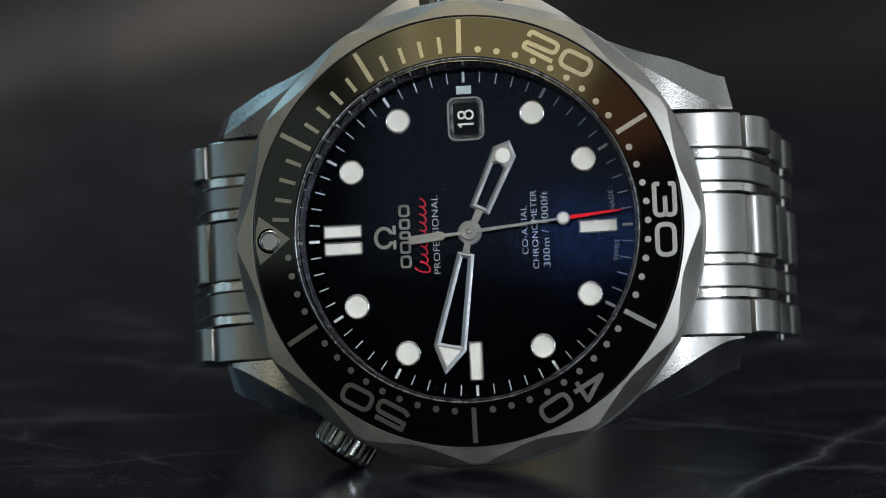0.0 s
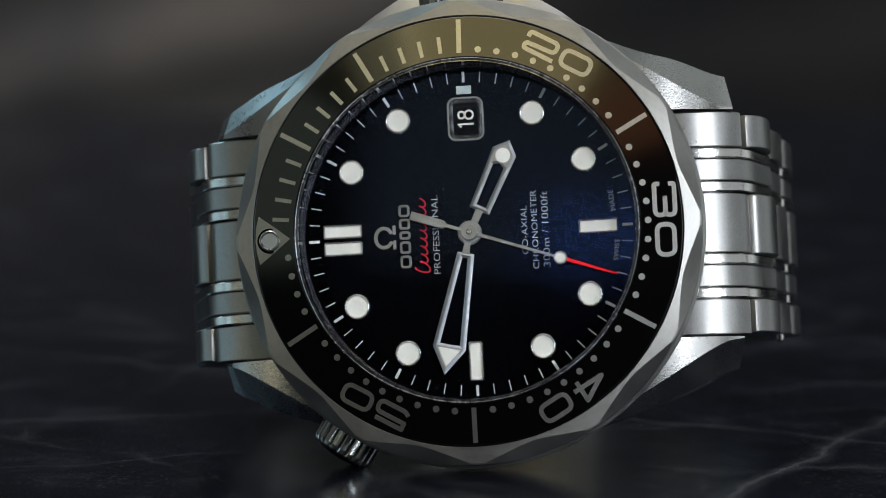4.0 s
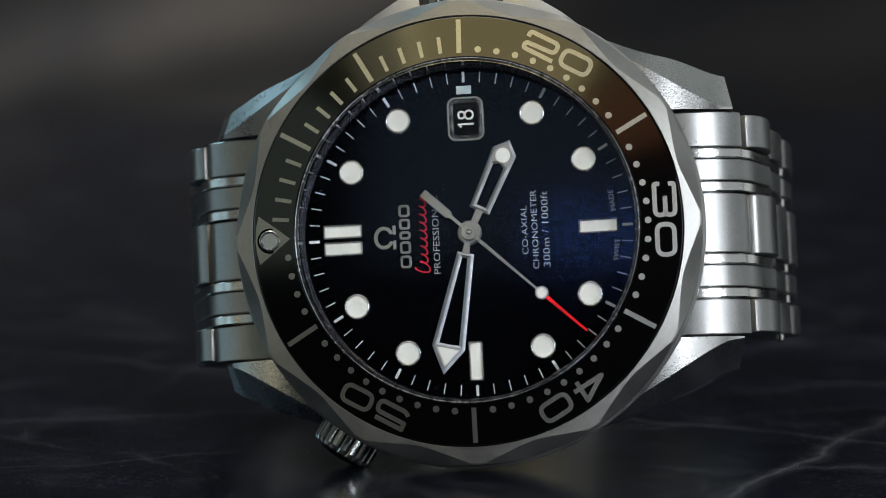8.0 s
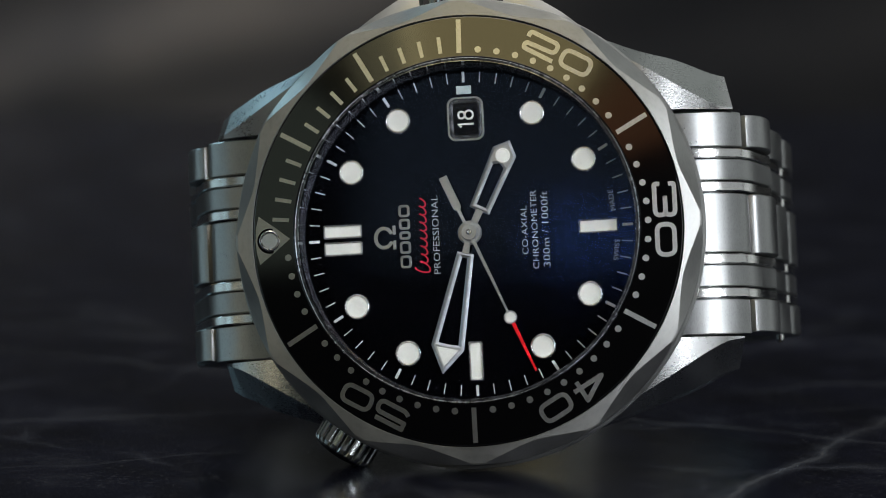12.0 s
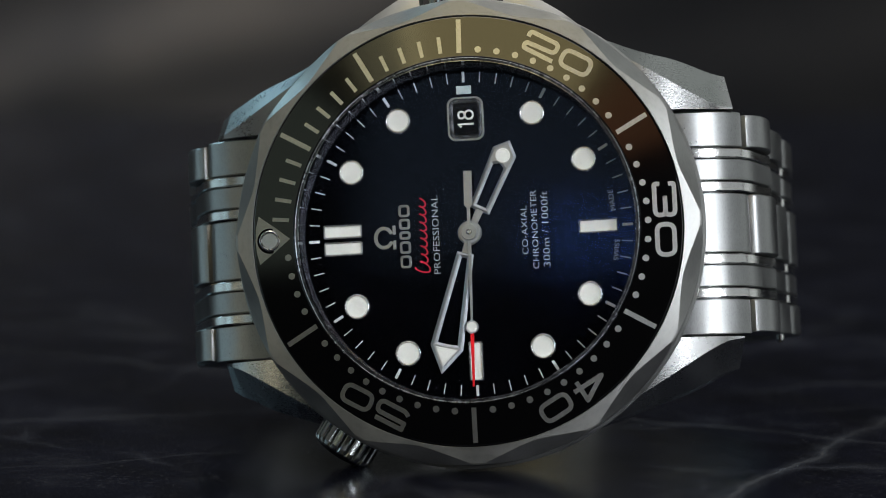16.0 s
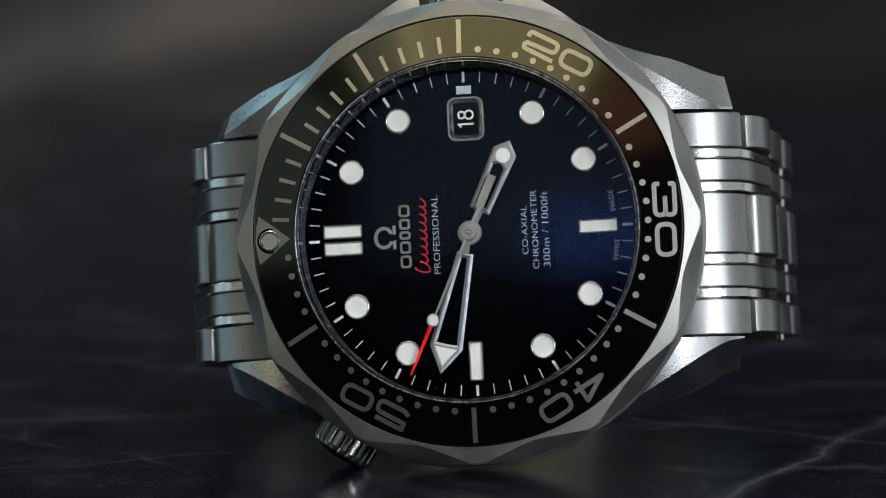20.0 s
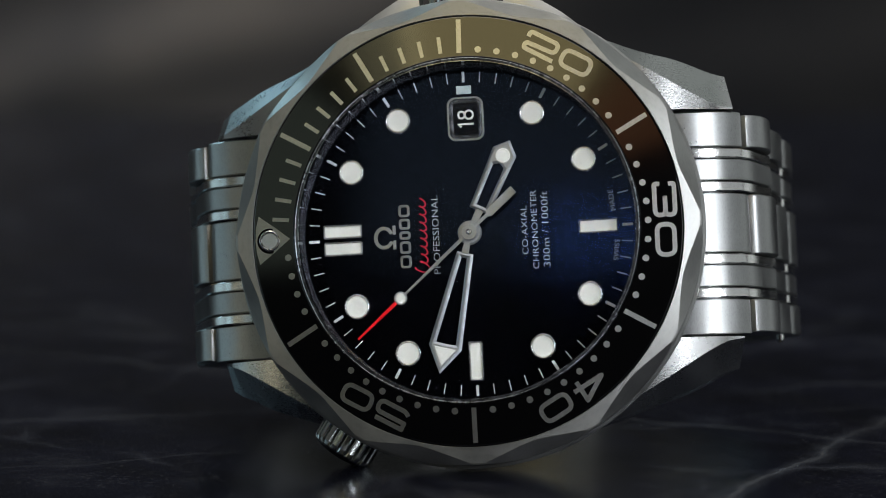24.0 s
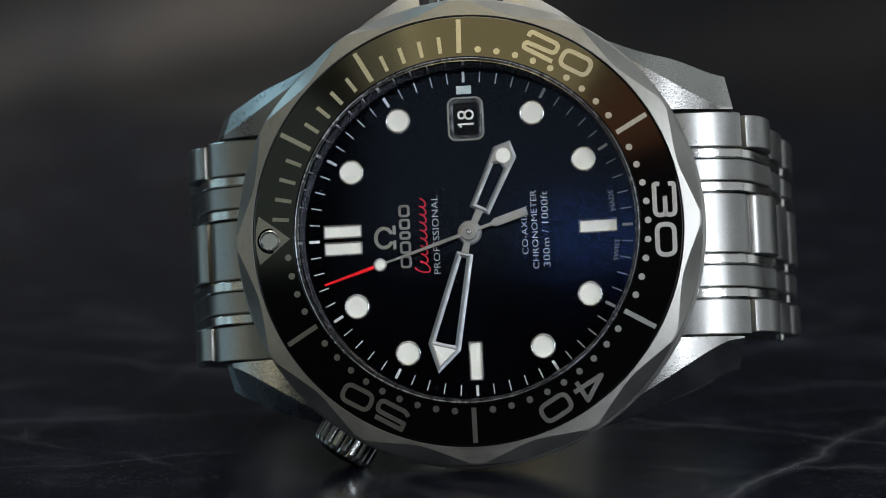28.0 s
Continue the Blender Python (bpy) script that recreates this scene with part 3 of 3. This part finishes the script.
    pip = part("pip", mesh("pip", *turned(hollow(circle(0.93, 0, 17.5), circle(0.66, 0, 17.5), z - 0.1, z + 0.25, 0.1))), M_RIM, watch, "steel-rimmed luminous pip")
    part("pip_seat", mesh("pip_seat", *hollow(circle(1.12, 0, 17.5), circle(0.9, 0, 17.5), z - 0.1, z + 0.05, 0.02)), M_VOID, pip)
    part("pip_lume", mesh("pip_lume", *prism(circle(0.67, 0, 17.5), z - 0.1, z + 0.18, 0.05)), M_PIP, pip, "grey translucent lume")


def build_dial():
    dial = part("dial", mesh("dial", *lathe([(0.0, 0.0), (14.9, 0.0), (14.9, -0.4), (0, -0.4)], 180)), M_DIAL, watch, "glossy midnight-black dial")
    part("inner_ring", mesh("inner_ring", *lathe([(15.3, 3.2), (15.14, 3.25), (15.06, 2.9), (14.86, 0.9), (14.78, 0.0), (15.3, 0.0)], 240), smooth=True), M_RING, watch, "dark polished ring round the dial")
    glass = part("crystal", mesh("crystal", *lathe([(0, 3.62), (14.89, 3.62), (14.89, 2.6), (0, 2.6)], 180)), M_GLASS, watch, "clear flat watch crystal")
    glass.visible_shadow = False
    part("crystal_gasket", mesh("crystal_gasket", *lathe([(15.12, 2.4), (15.12, 3.30), (15.30, 3.30), (15.30, 2.4)], 180)), M_VOID, watch, "thin dark ring round the crystal")
    part("crystal_edge", mesh("crystal_edge", *lathe([(14.90, 3.2), (14.90, 3.632), (14.97, 3.62), (15.12, 3.42), (15.12, 2.9)], 240), smooth=True), M_EDGE, watch, "polished dark edge of the crystal")
    # Added ring that draws the highlight running along the crystal's edge.
    part("crystal_highlight_ring", mesh("crystal_highlight_ring", *lathe([(15.13, 3.36), (15.13, 3.46), (15.155, 3.52), (15.19, 3.54), (15.225, 3.52), (15.25, 3.46), (15.25, 3.36)], 240), smooth=True), M_LINE, watch, "thin bright ring added as the crystal edge highlight")
    for minute in range(60):
        hour = minute % 5 == 0
        w, r0, r1 = (0.24, 13.5, 14.45) if hour else (0.09, 13.5, 14.42)
        body = prism([(-w / 2, r0), (w / 2, r0), (w / 2, r1), (-w / 2, r1)], 0.002, 0.03)
        part("minute_tick", mesh("minute_tick", *turned(body, minute * 6)), M_PRINT, dial)
    for hour in (1, 2, 4, 5, 7, 8, 10, 11):
        s, c = math.sin(radians(hour * 30)) * 11.985, math.cos(radians(hour * 30)) * 11.985
        rim = part("hour_marker", mesh("hour_marker", *turned(lathe([(1.15, 0.0), (1.15, 0.20), (1.13, 0.27), (1.08, 0.32), (1.03, 0.335), (0.98, 0.32), (0.95, 0.27), (0.95, 0.0)], 48), 0, s, c), smooth=True, crease=0.9), M_RIM, watch, "round luminous hour marker with steel rim")
        part("lume", mesh("lume", *prism(circle(0.95, s, c), 0.0, 0.19, 0.03)), M_LUME, rim)
    for deg, dx, label in ((0, 0.77, ""), (0, -0.77, ""), (180, 0, ""), (270, 0, "")):
        o, i = round_rect(1.26, 3.48, 0.16, dx, 11.38, 4), round_rect(0.94, 3.16, 0.08, dx, 11.38, 4)
        rim = part("hour_marker", mesh("hour_marker", *turned(hollow(o, i, 0.0, 0.32, 0.07), deg)), M_RIM, watch, "bar-shaped luminous hour marker with steel rim")
        part("lume", mesh("lume", *turned(prism(i, 0.0, 0.15, 0.03), deg)), M_LUME, rim)
    # the date window at three
    o, i = round_rect(3.92, 3.25, 0.75, 10.22, -0.05), round_rect(3.60, 2.93, 0.62, 10.22, -0.05)
    win = part("date_window", mesh("date_window", *hollow(o, i, 0.0, 0.16, 0.03), smooth=True), M_HAND, watch, "rounded steel date window frame")
    part("date_wheel", mesh("date_wheel", *prism(i, 0.002, 0.012)), M_DATE, win, "black date wheel")
    step_o, step_i = round_rect(3.64, 2.97, 0.62, 10.22, -0.05), round_rect(2.86, 2.2, 0.3, 10.22, -0.05)
    part("date_recess", mesh("date_recess", *hollow(step_o, step_i, 0.0, 0.15, 0.18, 0.13)), M_EDGE, win, "dark bevelled date recess")
    eye = lambda cx, cy, a, b: [Vector((cx + a * math.cos(radians(k)), cy + b * math.sin(radians(k)))) for k in range(0, 360, 15)]
    spot = lambda u, v, hh: (10.22 + u, -0.05 + v, 0.03 + hh)
    digits = joined(slab(*ribbon([Vector((-0.72, 0.40)), Vector((-0.47, 0.66)), Vector((-0.46, 0.0)), Vector((-0.46, -0.70))], 0.17), spot, depth=0.02),
                    slab(*ribbon(eye(0.36, 0.36, 0.31, 0.28), 0.17, True), spot, True, depth=0.02), slab(*ribbon(eye(0.36, -0.30, 0.38, 0.36), 0.17, True), spot, True, depth=0.02))
    part("date_digits", mesh("date_digits", *digits), M_LUME, win, "white date digits 18")
    part("date_marker", mesh("date_marker", *prism([(12.45, -0.66), (13.18, -0.66), (13.18, 0.66), (12.45, 0.66)], 0.0, 0.12, 0.03)), M_PALE_LUME, dial, "small pale date marker")
    # printed words
    for text, size, width, x, y, turn in (("PROFESSIONAL", 0.56, 6.95, 0.05, 3.08, 0), ("CO-AXIAL", 0.52, 4.3, 0.0, -4.82, 0),
                                          ("CHRONOMETER", 0.52, 6.95, 0.0, -5.72, 0), ("300m / 1000ft", 0.60, 6.7, 0.0, -6.68, 0),
                                          ("SWISS", 0.42, 1.85, -2.22, -12.88, -7.0), ("MADE", 0.42, 1.85, 2.22, -12.66, 7.0)):
        m = Matrix.Translation((x, y, 0.004)) @ Matrix.Rotation(radians(turn), 4, "Z")
        part("printed_words", lettering(text, size, width, m, 0.02, -0.018), M_PRINT, dial, "pale grey printed words")
    # the maker's emblem and name as plain shapes
    arc = [Vector((0.86 * math.sin(radians(a)), 7.72 + 0.74 * math.cos(radians(a)))) for a in range(-156, 157, 8)]
    flat = lambda u, v, hh: (u, v, 0.12 + hh)
    emblem = joined(slab(*ribbon(arc, 0.30), flat, depth=0.12),
                    prism([(-1.06, 6.66), (-0.28, 6.66), (-0.28, 6.92), (-1.06, 6.92)], 0.0, 0.12), prism([(0.28, 6.66), (1.06, 6.66), (1.06, 6.92), (0.28, 6.92)], 0.0, 0.12))
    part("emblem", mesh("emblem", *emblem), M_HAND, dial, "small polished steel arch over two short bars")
    for x0, x1 in ((-2.80, -1.66), (-1.52, -0.40), (-0.26, 0.50), (0.64, 1.62), (1.76, 2.86)):
        o, i = round_rect(x1 - x0, 1.0, 0.30, (x0 + x1) / 2, 5.84), round_rect(x1 - x0 - 0.44, 0.56, 0.12, (x0 + x1) / 2, 5.84)
        part("name_block", mesh("name_block", *hollow(o, i, 0.0, 0.14, 0.04)), M_HAND, dial, "plain polished hollow block")
    wave = []
    for k in range(241):
        t = k / 240
        big = max(0.0, 1.0 - t * 7.0)
        swing = 0.27 + 0.48 * big
        ph = t * 2 * math.pi * 9.0 + 1.0
        v = swing * math.sin(ph)
        wave.append(Vector((-3.2 + 6.4 * t + (0.15 + 0.16 * big) * math.cos(ph) + 0.42 * v, 4.16 + 0.16 * big + v)))
    part("red_flourish", mesh("red_flourish", *slab(*ribbon(wave, 0.135), lambda u, v, hh: (u, v, 0.03 + hh), depth=0.03)), M_RED_PRINT, dial, "plain red painted flourish")


def build_pointers():
    hour = part("hour_hand", mesh("hour_hand", *joined(
        hollow([(-0.94, 2.1), (0.94, 2.1), (1.13, 7.82), (0, 8.92), (-1.13, 7.82)], [(-0.44, 2.55), (0.44, 2.55), (0.52, 6.40), (0, 6.70), (-0.52, 6.40)], 0.0, 0.2, 0.20, 0.12),
        prism([(-0.3, 0.6), (0.3, 0.6), (0.36, 2.2), (-0.36, 2.2)], 0.0, 0.16, 0.04), prism(circle(1.08, n=48), 0.0, 0.16, 0.04))), M_HAND, watch, "skeleton steel hour hand")
    part("hour_lume", mesh("hour_lume", *prism(circle(0.66, 0, 7.42), 0.02, 0.24, 0.03)), M_LUME, hour)
    minute = part("minute_hand", mesh("minute_hand", *joined(
        hollow([(-0.75, 1.85), (0.75, 1.85), (1.48, 10.4), (0, 12.78), (-1.48, 10.4)], [(-0.24, 2.3), (0.24, 2.3), (0.90, 10.05), (0, 10.1), (-0.90, 10.05)], 0.0, 0.19, 0.22, 0.13),
        prism([(-0.25, 0.6), (0.25, 0.6), (0.34, 1.9), (-0.34, 1.9)], 0.0, 0.15, 0.04), prism(circle(0.98, n=48), 0.0, 0.15, 0.04))), M_HAND, watch, "skeleton steel minute hand with arrow tip")
    part("minute_lume", mesh("minute_lume", *prism([(-1.0, 10.45), (1.0, 10.45), (0.0, 12.1)], 0.02, 0.22, 0.03)), M_LUME, minute)
    second = part("second_hand", mesh("second_hand", *joined(
        prism([(-0.17, 0.5), (0.17, 0.5), (0.10, 8.0), (-0.10, 8.0)], 0.0, 0.12, 0.03), prism([(-0.15, -2.3), (0.15, -2.3), (0.15, -0.5), (-0.15, -0.5)], 0.0, 0.12, 0.03),
        prism([(-0.38, -5.45), (0.38, -5.45), (0.38, -2.4), (0.16, -2.15), (-0.16, -2.15), (-0.38, -2.4)], 0.0, 0.12, 0.04), prism(circle(0.72, n=40), 0.0, 0.2, 0.05),
        hollow(circle(0.60, 0, 8.42, 32), circle(0.45, 0, 8.42, 32), 0.0, 0.14, 0.04))), M_HAND, watch, "thin steel second hand with counterweight")
    part("second_lume", mesh("second_lume", *prism(circle(0.46, 0, 8.42, 32), 0.0, 0.12, 0.02)), M_LUME, second)
    part("red_tip", mesh("red_tip", *prism([(-0.17, 9.0), (0.17, 9.0), (0.09, 13.66), (-0.09, 13.66)], 0.0, 0.12, 0.03)), M_RED, second, "red painted tip")
    part("pinion", mesh("pinion", *hollow(circle(0.26, n=24), circle(0.12, n=24), 0.1, 0.36, 0.05)), M_RIM, second)
    return hour, minute, second


# a few specks of dust lying on the crystal
specks = bmesh.new()
for k in range(16):
    a, d = rnd.uniform(0, 2 * math.pi), 13.5 * math.sqrt(rnd.random())
    size = rnd.choice((0.018, 0.022, 0.03)) * MM
    bmesh.ops.create_icosphere(specks, subdivisions=1, radius=size, matrix=Matrix.Translation((d * math.cos(a) * MM, d * math.sin(a) * MM, 3.62 * MM + size * 0.45)) @ Matrix.Diagonal((1.5, 1.0, 0.5, 1)))
me = bpy.data.meshes.new("dust")
specks.to_mesh(me)
specks.free()
me.materials.append(M_PRINT)
ob = tagged(new("dust", me), "tiny pale dust specks lying on the watch crystal", "dust", kind="stuff")
ob.matrix_world = watch.matrix_world.copy()


# ---------------------------------------------------------------- the bracelet
WAYS = {
    1: [(17.0, -2.1), (19.6, -2.25), (22.1, -2.95), (24.3, -4.9), (25.5, -11.0), (27.5, -16.5), (27.9, -22.0), (25.6, -31.0), (20.8, -39.0), (13.8, -45.5), (7.5, -49.5), (0.0, -51.0)],
    -1: [(17.0, -2.1), (19.6, -2.25), (22.1, -2.95), (24.3, -4.9), (25.6, -11.0), (27.2, -18.0), (27.6, -26.0), (25.4, -35.0), (20.0, -42.0), (14.5, -47.2), (7.8, -50.2), (0.0, -51.0)],
}


def glide_line(points, step=0.25):
    """A smooth line through the points, sampled at even steps of length."""
    fine = []
    p = [points[0]] + points + [points[-1]]
    for k in range(1, len(p) - 2):
        for i in range(24):
            t = i / 24
            q = []
            for a, b, c, d in zip(p[k - 1], p[k], p[k + 1], p[k + 2]):
                q.append(0.5 * (2 * b + (c - a) * t + (2 * a - 5 * b + 4 * c - d) * t * t + (3 * b - a - 3 * c + d) * t ** 3))
            fine.append(Vector(q))
    fine.append(Vector(points[-1]))
    out, length = [(0.0, fine[0])], 0.0
    for a, b in zip(fine, fine[1:]):
        length += (b - a).length
        out.append((length, b))
    return out


TRACKS = {side: glide_line(way) for side, way in WAYS.items()}


def at(s, sy):
    """The place and the outward direction on one side's line at a length."""
    track = TRACKS[sy]
    s = max(0.0, min(track[-1][0] - 1e-6, s))
    for (l0, a), (l1, b) in zip(track, track[1:]):
        if l0 <= s <= l1:
            u = (b - a).normalized()
            return a + (b - a) * ((s - l0) / max(1e-9, l1 - l0)), Vector((-u.y, u.x))
    return track[-1][1], Vector((0, -1))


def link_piece(s0, s1, x0, x1, sy, thick, swell, corner, lift=0.0):
    """One rounded piece of a link, bent along the bracelet's line."""
    n = 12
    k = 0.10
    rows = []
    for i in range(n + 1):
        t = i / n
        t = 0.5 - 0.5 * math.cos(math.pi * t)
        s = s0 + (s1 - s0) * t
        p, out = at(s, sy)
        e = min(s - s0, s1 - s)
        drop = corner - math.sqrt(max(0.0, corner ** 2 - (corner - min(e, corner)) ** 2))
        top = swell * max(0.0, 1 - (2 * t - 1) ** 2) ** 0.62 - drop + lift * t ** 3
        taper = 1 - 0.0050 * max(0.0, s - 10)
        hi, mid, lo = p + out * top, p + out * (top - k), p - out * thick
        a, b = x0 * taper, x1 * taper
        for x, q in ((a, lo), (a, mid), (a + k, hi), (b - k, hi), (b, mid), (b, lo)):
            rows.append((x, q.x * sy, q.y))
    m = 6
    faces = [(i * m + j, i * m + (j + 1) % m, (i + 1) * m + (j + 1) % m, (i + 1) * m + j) for i in range(n) for j in range(m)]
    faces += [tuple(range(m)), tuple(range(n * m, n * m + m))]
    return mesh("link", rows, faces, smooth=True)


def build_bracelet():
    wide = [(-9.95, -6.80, "outer_link"), (-2.66, 2.66, "centre_link"), (6.80, 9.95, "outer_link")]
    thin = [(-6.68, -5.80, "polished_strip"), (-5.70, -3.78, "inner_link"), (-3.68, -2.78, "polished_strip"),
            (2.78, 3.68, "polished_strip"), (3.78, 5.70, "inner_link"), (5.80, 6.68, "polished_strip")]
    pitch = 6.9
    for sy in (1, -1):
        end = 7.9 if sy == 1 else 8.3
        last = TRACKS[sy][-1][0]
        late = 0.0 if sy == 1 else 0.9
        for row, first in ((wide[::2], end), (wide[1:2], end + late), (thin, end + (5.0 if sy == 1 else 5.9))):
            cuts = [0.0, first]
            while cuts[-1] < last - 1.0:
                cuts.append(cuts[-1] + pitch)
            cuts[-1] = last - 0.04
            for s0, s1 in zip(cuts, cuts[1:]):
                if s1 - s0 < 1.0:
                    continue
                for x0, x1, name in row:
                    shiny = name == "polished_strip"
                    if name == "outer_link" and s0 > 0:
                        x0, x1 = max(x0, -9.72), min(x1, 9.72)
                    me = link_piece(s0 + 0.10, s1 - 0.10, x0, x1, sy, 2.3, 0.0 if s0 == 0 else ((0.35 if s0 > 14 else 1.0) if row is thin else (0.5 if s0 > 12 else 1.5)), 0.35 if row is thin else 0.28, 1.1 if row is thin and s0 == 0 else 0.0)
                    part(name, me, M_POLISH if shiny else M_LINK, watch, {"polished_strip": "narrow polished steel strip"}.get(name, "brushed steel bracelet link"))
            # one black sheet under the links, standing in for shade in their gaps
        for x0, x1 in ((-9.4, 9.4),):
            part("link_shade_sheet", link_piece(1.0, last - 0.05, x0, x1, sy, 1.6, -0.9, 0.1), M_VOID, watch)


def build_pin():
    body = joined(lathe([(0.0, 0.5), (0.18, 0.45), (0.30, 0.30), (0.34, 0.12), (0.34, -1.2), (0.0, -1.2)], 24))
    m = Matrix.Translation(Vector((-9.55, -26.4, -16.0)) * MM) @ Matrix.Rotation(radians(-90), 4, "Y")
    part("link_pin", mesh("link_pin", *body, smooth=True), M_POLISH, watch, "small polished bracelet pin", m)


build_case()
build_crowns()
build_pin()
build_bezel()
build_dial()
hour_hand, minute_hand, second_hand = build_pointers()
build_bracelet()


# ---------------------------------------------------------------- what moves
def hand_pose(degrees, z):
    return Matrix.Translation((0, 0, z * MM)) @ Matrix.Rotation(radians(-degrees), 4, "Z")


def motions():
    walk(hour_hand, [(0.0, hand_pose(115.9, 0.40)), (28.0, hand_pose(116.1, 0.40))])
    walk(minute_hand, [(t, hand_pose(282.2 + 0.1 * t, 0.70)) for t in (0.0, 14.0, 28.0)])
    walk(second_hand, [(t * 0.5, hand_pose(174.9 + 6.0 * t * 0.5, 1.02)) for t in range(57)])


motions()
